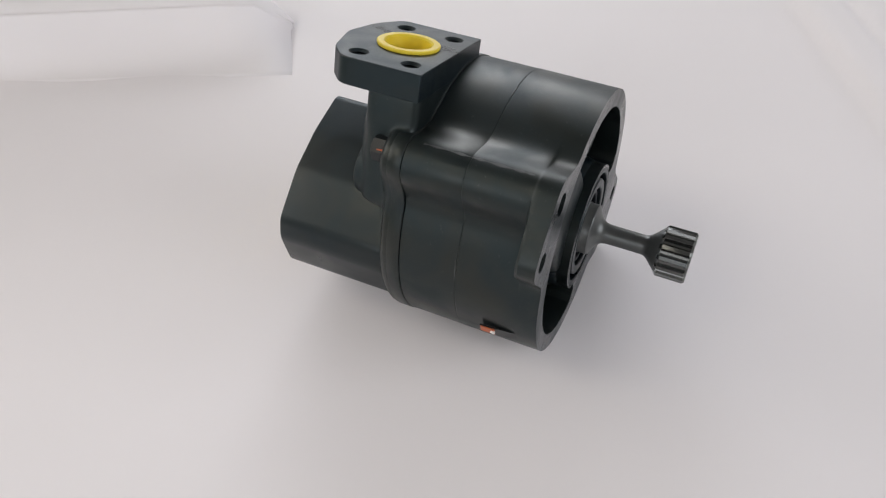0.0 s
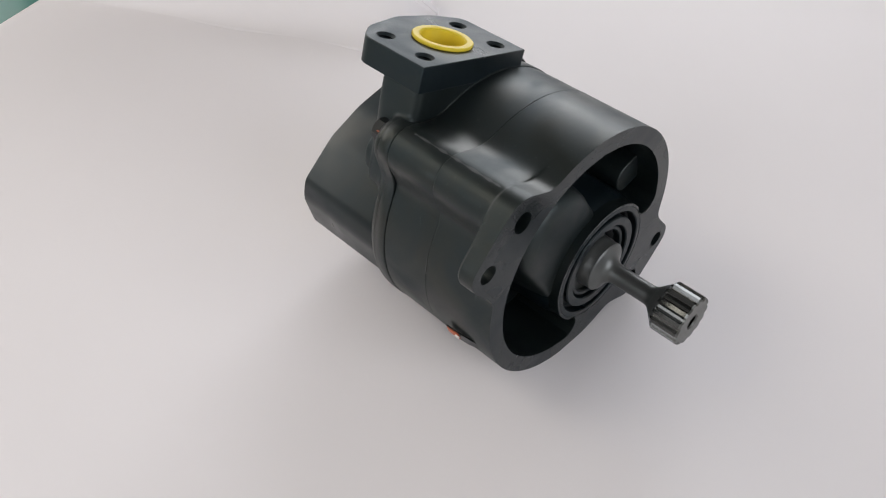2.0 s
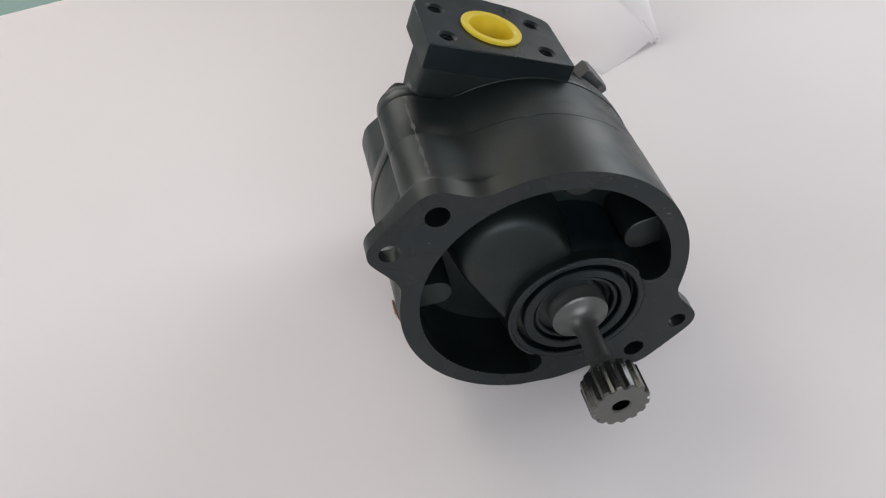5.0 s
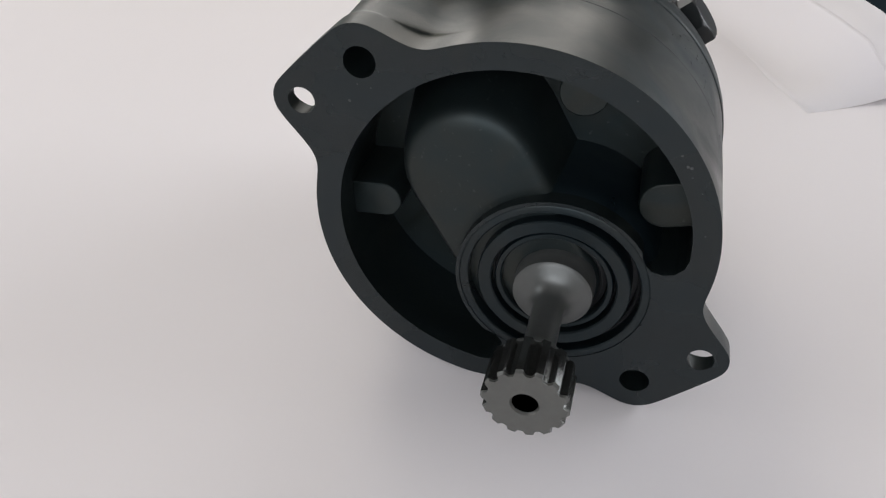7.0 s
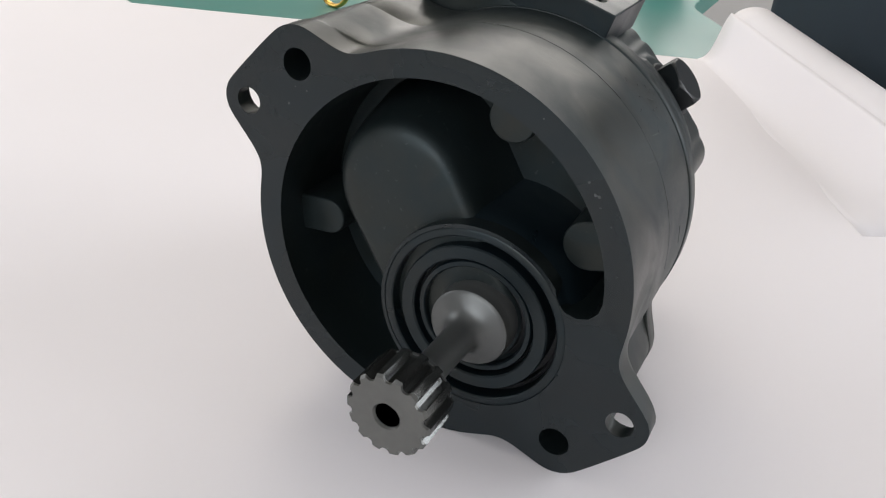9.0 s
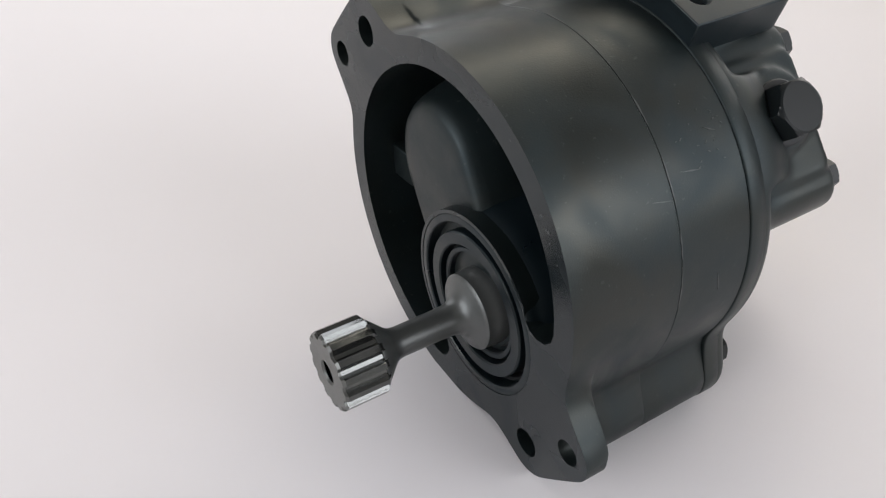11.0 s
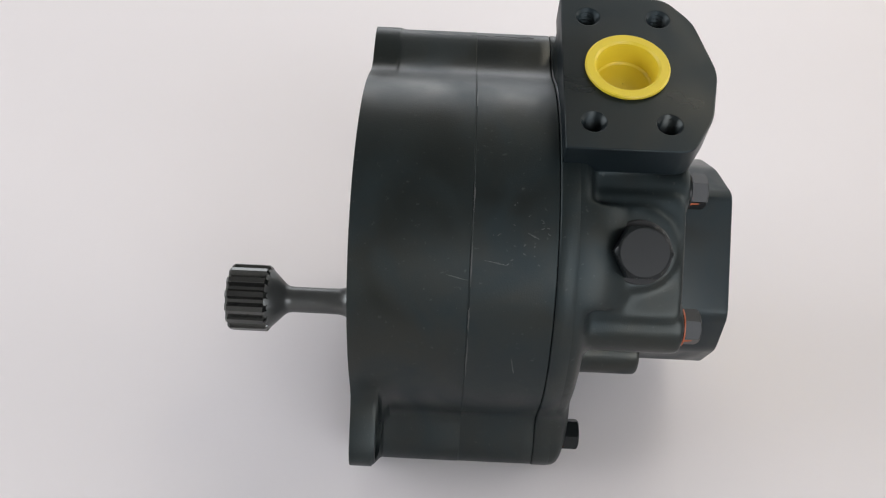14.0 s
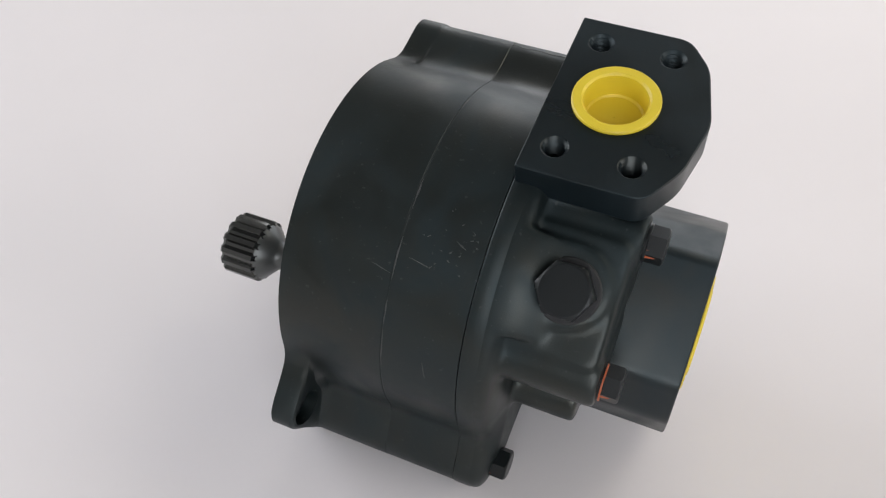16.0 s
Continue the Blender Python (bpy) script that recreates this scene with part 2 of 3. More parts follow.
def desk():
    top = new("desk")
    tagged(top, "desk with a smooth teal top under white paper", "desk")
    bm = bmesh.new()
    extrude_xy(rounded([(-1350, -1300), (900, -1300), (900, 880), (-510, 880), (-510, 205), (-720, 50), (-930, -95), (-1350, -95)], 30), -30, -2.5, bm)
    part("desktop", bm, TEAL, top, bevel=2)
    for x, y in ((-1250, -1200), (820, -1200), (820, 800), (-440, 800)):
        bm = bmesh.new()
        box(bm, (x - 25, y - 25, -760), (x + 25, y + 25, -30))
        part("leg", bm, BLACK_MACHINED, top)


desk()


def sheet_wave(x, y):
    away = max(0.0, math.hypot(x + 60, y) - 190) / 200
    return max(0.0, 1.6 * min(1, away) * (noise.noise(Vector((x, y, 0)) * 0.006) + 0.4))


def paper_sheet():
    """White sheet with slight waves, flat under the pump."""
    bm = bmesh.new()
    nx, ny = 230, 250
    grid = []
    for j in range(ny + 1):
        y = -1000 + 1780 * j / ny
        left = np.interp(y, [-1000, -615, 0, 35, 170, 250, 780], [-625, -448, -670, -695, -500, -500, -500])
        row = []
        for i in range(nx + 1):
            x = left + (700 - left) * i / nx
            # a fold: the sheet steps up past a slanting line
            past = (x - 129) * 0.87 + (y - 377) * 0.495
            fold = 11.0 / (1 + math.exp(-max(-60, min(60, past)) / 2.6)) - 5.0 * math.exp(-((past - 46) / 7) ** 2) if y > 120 else 0.0
            row.append(bm.verts.new(Vector((x, y, sheet_wave(x, y) + fold * min(1, max(0, (y - 120) / 80)))) * MM))
        grid.append(row)
    for j in range(ny):
        for i in range(nx):
            bm.faces.new((grid[j][i], grid[j][i + 1], grid[j + 1][i + 1], grid[j + 1][i]))
    ob = part("paper_sheet", bm, PAPER, angle=60)
    mod = ob.modifiers.new("thick", "SOLIDIFY")
    mod.thickness, mod.offset = 0.0008, -1
    tagged(ob, "large white paper sheet spread over the desk", "paper")


paper_sheet()


def paper_roll():
    """The sheet's edge curled into a loose spiral tube, flaring away from its tight end."""
    start, way = Vector((-691, 14)), Vector((0.850, 0.527))
    side = Vector((0.527, -0.850))
    length, turns = 400, 1.62
    roll = new("paper_roll")
    tagged(roll, "loosely rolled white paper tube lying on the sheet", "paper roll")

    def spiral(inner, s, k):
        flare = (1 - 0.22 * s) * (1 - 0.8 * max(0.0, (s - 0.9) / 0.1) ** 2)
        a = radians(-90) - 2 * math.pi * turns * k
        rad = (30.0 - 4.2 * k * turns - inner) * flare * (1 + 0.04 * math.sin(3 * a + 2 * s))
        mid = start + way * (length * s + 3.0 * k)
        lift = 30.3 * flare
        q = mid + side * rad * math.cos(a)
        return (q.x, q.y, lift + rad * math.sin(a))

    bm = bmesh.new()
    steps, along = 72, 14
    rows = [[bm.verts.new(Vector(spiral(0, j / along, i / steps)) * MM) for i in range(steps + 1)] for j in range(along + 1)]
    for a, b in zip(rows, rows[1:]):
        for i in range(steps):
            bm.faces.new((a[i], a[i + 1], b[i + 1], b[i]))
    tube = part("tube", bm, PAPER, roll, angle=60)
    mod = tube.modifiers.new("thick", "SOLIDIFY")
    mod.thickness, mod.offset = 0.0007, 0
    # the sheet rising from the desk into the tube
    bm = bmesh.new()
    rows = []
    for j in range(along + 1):
        s = j / along
        reach_out = 36 + 28 * s
        h = 30.3 * (1 - 0.22 * s) * (1 - 0.8 * max(0.0, (s - 0.9) / 0.1) ** 2)
        lean = radians(40)
        knots = [(reach_out + 14, 1.0), (reach_out * 0.45 + h * 0.55, 1.0), (h * math.cos(lean) + h * 0.55 * math.sin(lean), h + h * math.sin(lean) - h * 0.55 * math.cos(lean)), (h * math.cos(lean) + 0.6, h + h * math.sin(lean) + 0.4)]
        row = []
        for i in range(19):
            u = i / 18
            weights = ((1 - u) ** 3, 3 * u * (1 - u) ** 2, 3 * u * u * (1 - u), u ** 3)
            out, up = (sum(w * k[n] for w, k in zip(weights, knots)) for n in (0, 1))
            q = start + way * length * s + side * out
            row.append(bm.verts.new(Vector((q.x, q.y, up)) * MM))
        rows.append(row)
    for a, b in zip(rows, rows[1:]):
        for i in range(18):
            bm.faces.new((a[i], a[i + 1], b[i + 1], b[i]))
    flap = part("flap", bm, PAPER, roll, angle=60)
    mod = flap.modifiers.new("thick", "SOLIDIFY")
    mod.thickness, mod.offset = 0.0007, 0


paper_roll()


def smudges():
    rng = random.Random(4)
    for x, y, s in ((-66, -133, 3.4), (-94, -122, 2.2), (-122, -96, 2.0), (-200, 272, 1.7), (-231, 343, 2.2)):
        bm = bmesh.new()
        extrude_xy([(x + s * (0.6 + 0.5 * rng.random()) * math.cos(a) * 1.3, y + s * (0.5 + 0.5 * rng.random()) * math.sin(a)) for a in (2 * math.pi * i / 14 for i in range(14))], 0.0, sheet_wave(x, y) + 0.25, bm)
        tagged(part("paper_smudge", bm, SMUDGE), "small tan scuff mark on the white paper", "stain", group="scuffs on the paper")


smudges()

# ---- the pump ----
pump = new("hydraulic_pump")
pump.matrix_world = pose(0, 0, 0.0808, -16.8, 0, 0)
tagged(pump, "black-painted cast hydraulic gear pump lying on white paper", "pump")


def cavity_outline():
    pts = [(R_CAVITY * math.cos(radians(a)), R_CAVITY * math.sin(radians(a))) for a in range(26, 274, 4)]
    lower = (11.5, -60.0)
    pts += [(4.0 + 7.5 + 9 * math.cos(radians(a)), -60.5 + 9 * math.sin(radians(a))) for a in (-80, -50, -20, 10, 40, 70)]
    pts += [(HUB[0] + 40.6 * math.cos(radians(a)), HUB[1] + 40.6 * math.sin(radians(a))) for a in range(247, 52, -6)]
    pts += [(57.5 + 9 * math.cos(radians(a)), 20.5 + 9 * math.sin(radians(a))) for a in (-130, -100, -70, -40, -10, 20)]
    return pts


def housing():
    bm = bmesh.new()
    mix = lambda a, b, t: a + (b - a) * t
    stations = [(2.0, FLANGE, 0.0), (-10.2, FLANGE, 0.0), (-12.0, mix(FLANGE, RIDGE, 0.06), 0), (-12.9, mix(FLANGE, RIDGE, 0.25), 0), (-13.3, mix(FLANGE, RIDGE, 0.6), 0), (-14.2, mix(FLANGE, RIDGE, 0.85), 0), (-17, mix(FLANGE, RIDGE, 0.97), 0),
                (-21, RIDGE, 0), (-35, RIDGE, 0), (-49.0, RIDGE, 0), (-49.3, RIDGE, 0.3), (-49.5, RIDGE, 0.3), (-49.8, RIDGE, 0.12), (-66, RIDGE, 0.15), (-78, RIDGE, 0.2), (-83.2, RIDGE, 0.2), (-83.45, RIDGE, 0.4), (-83.5, RIDGE, 0.8), (-83.55, RIDGE, 1.4), (-87, RIDGE, 4.0)]
    loft(bm, [ring(x, r, d) for x, r, d in stations])
    cut = bmesh.new()
    box(cut, (FACE, -200, -200), (60, 200, 200))
    cavity = extrude_yz(cavity_outline(), 8, -46)
    cuts = [("BOOLEAN", "DIFFERENCE", cut), ("BOOLEAN", "DIFFERENCE", cavity)]
    for s in (1, -1):
        cuts.append(("BOOLEAN", "DIFFERENCE", extrude_yz(circle(s * BIG[0], s * BIG[1], 6.3, 32), 8, -26)))
        cuts.append(("BOOLEAN", "DIFFERENCE", extrude_yz(circle(s * SMALL[0], s * SMALL[1], 5.5, 32), 8, -40)))
        # spot face behind the small ear hole
        cuts.append(("BOOLEAN", "DIFFERENCE", extrude_yz(circle(s * SMALL[0], s * SMALL[1], 8.8, 32), -7.2, -34)))
    cuts.append(("BOOLEAN", "DIFFERENCE", revolve([(8, 39), (-2.2, 39), (-2.2, 37), (-14, 37)], *HUB)))
    me = baked(bm, cuts, BLACK, 30)
    me.materials.append(FACE_PAINT)
    for poly in me.polygons:
        if poly.normal.x > 0.98 and poly.center.x > (FACE - 0.3) * MM:
            poly.material_index = 1
    ob = part("housing", me, BLACK, pump)
    mod = ob.modifiers.new("edge", "BEVEL")
    mod.width, mod.segments, mod.limit_method, mod.angle_limit = 0.0006, 2, "ANGLE", radians(50)
    # forms cast inside the front cavity
    bm = bmesh.new()
    hull = []
    far, near = Vector((-24.5, 15.2)), Vector((21.0, -24.5))
    for a in range(50, 227, 11):
        hull.append((far.x + 28.3 * math.cos(radians(a)), far.y + 28.3 * math.sin(radians(a))))
    for a in range(226, 403, 11):
        hull.append((near.x + 28.3 * math.cos(radians(a)), near.y + 28.3 * math.sin(radians(a))))
    centre = Vector((sum(p[0] for p in hull), sum(p[1] for p in hull))) / len(hull)
    layers = [(-48, 1.14), (-22, 1.04), (-13.5, 0.995), (-10.5, 0.97), (-8.4, 0.935), (-7.2, 0.89), (-6.6, 0.83), (-6.4, 0.74)]
    loft(bm, [[(x, centre.x + (p[0] - centre.x) * k, centre.y + (p[1] - centre.y) * k) for p in hull] for x, k in layers])
    part("gear_bulge", bm, BLACK, ob, angle=50)
    for cy, cz, size, x in ((3.3, 58.4, 9.6, -22), (-53.0, -21.0, 8.0, -16), (50.3, 31.5, 10.0, -16)):
        bm = bmesh.new()
        away = Vector((cy, cz)).normalized()
        side = Vector((-away.y, away.x))
        run = 72.5 - Vector((cy, cz)).length
        edge = [(size * math.cos(radians(a)), -size * math.sin(radians(a))) for a in range(0, 181, 12)]
        foot = [(side * u + away * v) for u, v in edge] + [side * -size + away * run, side * size + away * run]
        loft(bm, [[(px, cy + p.x * k, cz + p.y * k) for p in foot] for px, k in ((-48, 1.06), (x - 1.2, 1.0), (x - 0.4, 0.98), (x, 0.93))])
        part("cast_pad", bm, BLACK, ob, angle=28)
    return ob


body = housing()


def bearing():
    """Concentric rings round the shaft's mouth."""
    def spun(profile, *at, **how):
        return revolve([(x + FACE, r) for x, r in profile], *at, **how)

    part("bearing_housing", spun([(-47, 43.5), (-14, 42.4), (-9, 41.2), (-7.0, 40.4), (-5.5, 39.8), (-3.5, 39.5), (-1.0, 39.3), (-0.3, 38.9), (0.0, 38.3), (0.0, 35.9), (-0.5, 35.4), (-5.5, 35.2), (-47, 35.0)], *HUB, seg=96, caps=False, closed=True), BLACK_MACHINED, body)
    part("retainer_ring", spun([(-13, 31.4), (-1.0, 31.4), (-0.3, 30.9), (-0.3, 26.3), (-0.9, 25.7), (-8, 25.5), (-13, 25.5)], *HUB, seg=96, caps=False, closed=True), BLACK_MACHINED, body)
    part("snap_ring", spun([(-13, 35.1), (-6.2, 35.1), (-5.6, 34.4), (-6.4, 33.6), (-13, 33.6)], *HUB, seg=96, caps=False, closed=True), RUBBER, body)
    part("seal_ring", spun([(-13, 25.3), (-5.4, 25.3), (-5.0, 24.9), (-5.6, 24.4), (-13, 24.4)], *HUB, seg=96, caps=False, closed=True), RUBBER, body)
    part("bearing_race", spun([(-13, 24.3), (-3.0, 24.3), (-2.4, 23.9), (-2.4, 22.2), (-3.0, 21.7), (-13, 21.7)], *HUB, seg=96, caps=False, closed=True), BLACK_MACHINED, body)
    part("oil_seal", spun([(-13, 21.6), (-7, 21.4), (-5.8, 19.6), (-7.5, 18.2), (-13, 17.4)], *HUB, seg=96, caps=False, closed=True), RUBBER, body)
    part("bore_back", spun([(-15, 40), (-11.5, 40)], *HUB, seg=64), RUBBER, body)


bearing()


def drive_shaft():
    y, z = SHAFT
    neck = revolve([(-12, 16.6), (-3, 16.6), (-2.4, 16.2), (2.4, 16.2), (3.1, 15.5), (3.5, 14.6), (4.6, 12.2), (5.8, 9.9), (7.4, 8.1), (9.4, 6.9), (12, 6.35), (18, 6.2), (34, 6.2), (36.4, 6.5), (38.0, 7.4), (39.5, 8.8), (45.0, 14.2), (46.0, 14.4)], y, z, 72)
    ob = part("shaft", neck, SHAFT_STEEL, pump, "dark steel drive shaft", angle=40)
    ob.location.x = -0.4 * MM
    teeth, r_out, r_in = 14, 16.1, 13.7
    loop = []
    for k in range(teeth):
        for f, r in ((0.0, r_in), (0.26, r_in), (0.36, r_in + 0.7), (0.42, r_out - 0.5), (0.46, r_out), (0.80, r_out), (0.84, r_out - 0.5), (0.90, r_in + 0.7)):
            a = 2 * math.pi * (k + f) / teeth
            loop.append((math.cos(a), math.sin(a), r))
    bm = bmesh.new()
    layer = lambda x, top: [(x, y + c * min(r, top), z + s * min(r, top)) for c, s, r in loop]
    layers = [layer(43.0, 12.2), layer(44.8, 14.0), layer(46.2, 15.9), layer(46.8, 99), layer(63.2, 99), layer(64.3, 15.2)]
    hole = [[(x, y + c * q, z + s * q) for c, s, _ in loop] for x, q in ((64.3, 5.3), (63.4, 4.7), (53.0, 4.4), (52.0, 0.6))]
    loft(bm, layers[:-1])
    part("spline", bm, STEEL, ob, "splined shaft end with fourteen teeth", angle=28)
    tip = bmesh.new()
    loft(tip, layers[-2:] + hole)
    part("end_face", tip, END_STEEL, ob, "turned grey steel end face with centre hole", angle=28)


drive_shaft()


def rear_cover():
    bm = loft(bmesh.new(), [ring(x, COVER, d) for x, d in ((-83.7, 1.6), (-83.78, 0.25), (-83.95, -0.1), (-84.5, -0.3), (-91.4, -0.3), (-91.8, 0.1), (-92.0, 3.0))])
    return part("rear_cover", bm, BLACK, pump, "cast rear cover plate", angle=50)


cover = rear_cover()
REAR = [(-8, 40), (-33, 25), (-53, 7), (-70, -20), (-69, -33), (-56, -55), (-20, -72), (20, -62), (41, -34), (46, -10), (40, 12)]
BOLT_A, BOLT_B = (55.6, 32.2), (7.4, 61.8)


def gear_housing():
    shape = rounded(REAR, 4)
    mid = Vector((-8, -14))
    bm = loft(bmesh.new(), [[(x, mid.x + (y - mid.x) * k, mid.y + (z - mid.y) * k) for y, z in shape] for x, k in ((-98, 1.0), (-165.8, 1.0), (-166.8, 0.99))])
    return part("gear_housing", bm, BLACK_MACHINED, pump, "smooth rear gear housing block", bevel=0.6)


rear = gear_housing()


def manifold():
    """Cast body that joins the port, the plug boss and the bolt bosses."""
    bm = bmesh.new()
    shape = rounded(REAR, 14)
    mid = Vector((-8, -14))
    extrude_yz([(mid.x + (y - mid.x) * 1.02 + 4, mid.y + (z - mid.y) * 1.02 + 3) for y, z in shape], -92, -128, bm)
    for (cy, cz), r, x1 in ((BOLT_A, 11.8, -137.6), (BOLT_B, 11.6, -137.8), ((49, -8), 11.0, -129), ((-54, 22), 15, -122)):
        revolve([(-90, r), (x1, r)], cy, cz, 40, bm)
    for (ay, az), (by, bz), wide, x1 in ((BOLT_A, (10, 5), 11.0, -137), (BOLT_B, (0, 10), 11.0, -137), ((49, -8), (10, 0), 10.6, -128)):
        d = Vector((by - ay, bz - az)).normalized() * wide
        n = Vector((-d.y, d.x))
        extrude_yz([(ay + n.x, az + n.y), (by + n.x, bz + n.y), (by - n.x, bz - n.y), (ay - n.x, az - n.y)], -90, x1, bm)
    # raised pad round the plug, flush with the cover and rounded behind
    out, across = Vector((0, math.cos(radians(58)), math.sin(radians(58)))), Vector((0, math.sin(radians(58)), -math.cos(radians(58))))
    pad = [(-88, -18.5), (-88, 15), (-116, 15)] + [(-116 - 17 * math.sin(radians(a)), -1.75 + 16.75 * math.cos(radians(a))) for a in range(12, 170, 12)] + [(-116, -18.5)]
    loft(bm, [[tuple(Vector((x, 0, 0)) + out * h + across * t) for x, t in pad] for h in (30, 73.0)])
    # web of metal that fills the gaps between the pad and the bolt bosses
    web = [(-88, -25), (-88, 29), (-133.5, 29), (-135.5, 25), (-136, 14), (-136, -12), (-135.5, -21), (-133.5, -25)]
    loft(bm, [[tuple(Vector((x, 0, 0)) + out * h + across * t * k) for x, t in web] for h, k in ((25, 1.0), (66, 1.0), (70.5, 0.93))])
    # the cover's round surface runs on into the pad
    fan = [math.radians(a) for a in range(40, 73, 4)]
    loft(bm, [[(x, r * math.cos(a), r * math.sin(a)) for a in fan] + [(x, 45 * math.cos(a), 45 * math.sin(a)) for a in reversed(fan)] for x, r in ((-90, 80.6), (-97, 80.6), (-103, 79.0), (-108, 76.6), (-113, 74.0))])
    # cover shoulder that the pad and the neck grow from
    loft(bm, [ring(x, COVER, d) for x, d in ((-85.6, 1.5), (-86.6, -0.1), (-93.6, -0.35), (-95.4, 0.6), (-97.0, 2.8), (-98.6, 8.5), (-100.2, 17.0))])
    # neck under the port
    neck = rounded([(-84.6, -74.6), (-84.6, 9.0), (-126, 6), (-132, -20), (-124, -50), (-113, -74.6)], 5)
    base = [(-85.2, -80), (-85.2, 26), (-130, 22), (-134, -20), (-126, -50), (-113, -72)]
    base = rounded(base, 5)
    loft(bm, [[(x, y, 10) for x, y in base], [(x, y, 48) for x, y in [(a[0], a[1] * 0.6 + b[1] * 0.4) for a, b in zip(base, neck)]], [(x, y, 60) for x, y in neck], [(x, y, 77) for x, y in neck]])
    me = baked(bm, [("REMESH", 1.1, None), ("SMOOTH", 28, None)], BLACK, 180)
    return part("manifold", me, BLACK, pump, "rough cast manifold with rounded bosses")


casting = manifold()
PORT = (-110.9, -33.3)


def port_flange():
    corners = rounded([(-84.3, -75.2), (-130, -75.2), (-141, -62), (-148.5, -33), (-144, -8), (-134, 9.6), (-84.3, 9.6)], 5)
    corners[0:6] = [(-84.3, -75.2)]
    corners[-6:] = [(-84.3, 9.6)]
    bm = extrude_xy(corners, 75, 90)
    cuts = []
    holes = [(PORT[0] + sx * 15.1, PORT[1] + sy * 29.35) for sx in (1, -1) for sy in (1, -1)]
    for hx, hy in holes:
        cuts.append(("BOOLEAN", "DIFFERENCE", extrude_xy(circle(hx, hy, 5.0, 32), 77, 95)))
    cuts.append(("BOOLEAN", "DIFFERENCE", extrude_xy(circle(*PORT, 15.2, 48), 60, 95)))
    me = baked(bm, cuts, BLACK_MACHINED, 30)
    ob = part("port_flange", me, BLACK_MACHINED, pump, "machined four-hole port flange")
    mod = ob.modifiers.new("edge", "BEVEL")
    mod.width, mod.segments, mod.limit_method, mod.angle_limit = 0.0007, 2, "ANGLE", radians(50)
    for hx, hy in holes:
        bm = bmesh.new()
        rings = []
        z, k = 89.6, 0
        while z > 78:
            r = 5.05 if k % 2 == 0 else 4.1
            rings.append([(hx + r * math.cos(2 * math.pi * i / 28), hy + r * math.sin(2 * math.pi * i / 28), z + 0.9 * (i / 28 - 0.5)) for i in range(28)])
            z -= 1.05
            k += 1
        rows = [[bm.verts.new(Vector(p) * MM) for p in rr] for rr in rings]
        for a, b in zip(rows, rows[1:]):
            for i in range(28):
                bm.faces.new((a[i], a[(i + 1) % 28], b[(i + 1) % 28], b[i]))
        bm.faces.new(rows[-1])
        part("thread", bm, BLACK_MACHINED, ob, angle=20)


port_flange()


def hex_ring(flats, z, limit):
    """Hexagon cut round by the chamfer's cone."""
    ring_points = []
    for i in range(72):
        a = radians(5 * i + 10)
        r = min(flats / 2 / math.cos(radians((5 * i + 30) % 60 - 30)), limit)
        ring_points.append((r * math.cos(a), r * math.sin(a), z))
    return ring_points


def hex_bolt(name, at, way, flats, height, washer, mark, turn=0.0, label=""):
    """Bolt head with washer face; at: middle of its seat; mark: side of the orange paint or None."""
    m = Matrix.Translation(Vector(at) * MM) @ Vector(way).to_track_quat("Z", "Y").to_matrix().to_4x4() @ pose(0, 0, 0, 0, 0, turn)
    bm = bmesh.new()
    top, half = washer + height, flats / 2
    loft(bm, [hex_ring(flats, z, half * k) for z, k in ((washer, 1.2), (top - flats * 0.075, 1.2), (top - flats * 0.05, 1.11), (top - flats * 0.02, 1.02), (top - 0.15, 0.96), (top, 0.93))])
    ob = part(name, bm, BLACK_BOLT, pump, label, angle=14)
    ob.matrix_local = m
    ring_bm = bmesh.new()
    w = flats * (0.64 if mark is None else 0.60)
    loft(ring_bm, [[(r * math.cos(2 * math.pi * i / 40), r * math.sin(2 * math.pi * i / 40), z) for i in range(40)] for z, r in ((-3, w), (washer - 0.4, w), (washer, w - 0.5))])
    part("washer", ring_bm, RUBBER if mark is None else BLACK_BOLT, ob)
    if mark is not None:
        pb = bmesh.new()
        a = radians(mark)
        d = flats / 2
        n, t = Vector((math.cos(a), math.sin(a))), Vector((-math.sin(a), math.cos(a)))
        outer = []
        for u, zz in ((-1.5, washer - 0.2), (2.4, washer - 0.1), (1.9, washer + height * 0.45), (0.6, washer + height * 0.7), (-1.0, washer + height * 0.5)):
            outer.append((u, zz))
        loft(pb, [[((n * (d + e) + t * u).x, (n * (d + e) + t * u).y, zz) for u, zz in outer] for e in (-0.3, 0.25)])
        part("paint_mark", pb, ORANGE, ob, "orange paint mark")
    return ob


def edge_wear(ob, radius, z, start, end):
    bm = bmesh.new()
    rings = []
    for i in range(15):
        a = radians(start + (end - start) * i / 14)
        rings.append([((radius + dr) * math.cos(a), (radius + dr) * math.sin(a), z + dz) for dr, dz in ((-0.4, 0.35), (0.25, 0.25), (0.3, -0.3), (-0.4, -0.3))])
    loft(bm, rings)
    part("worn_edge", bm, ORANGE, ob, "copper-coloured worn washer edge")


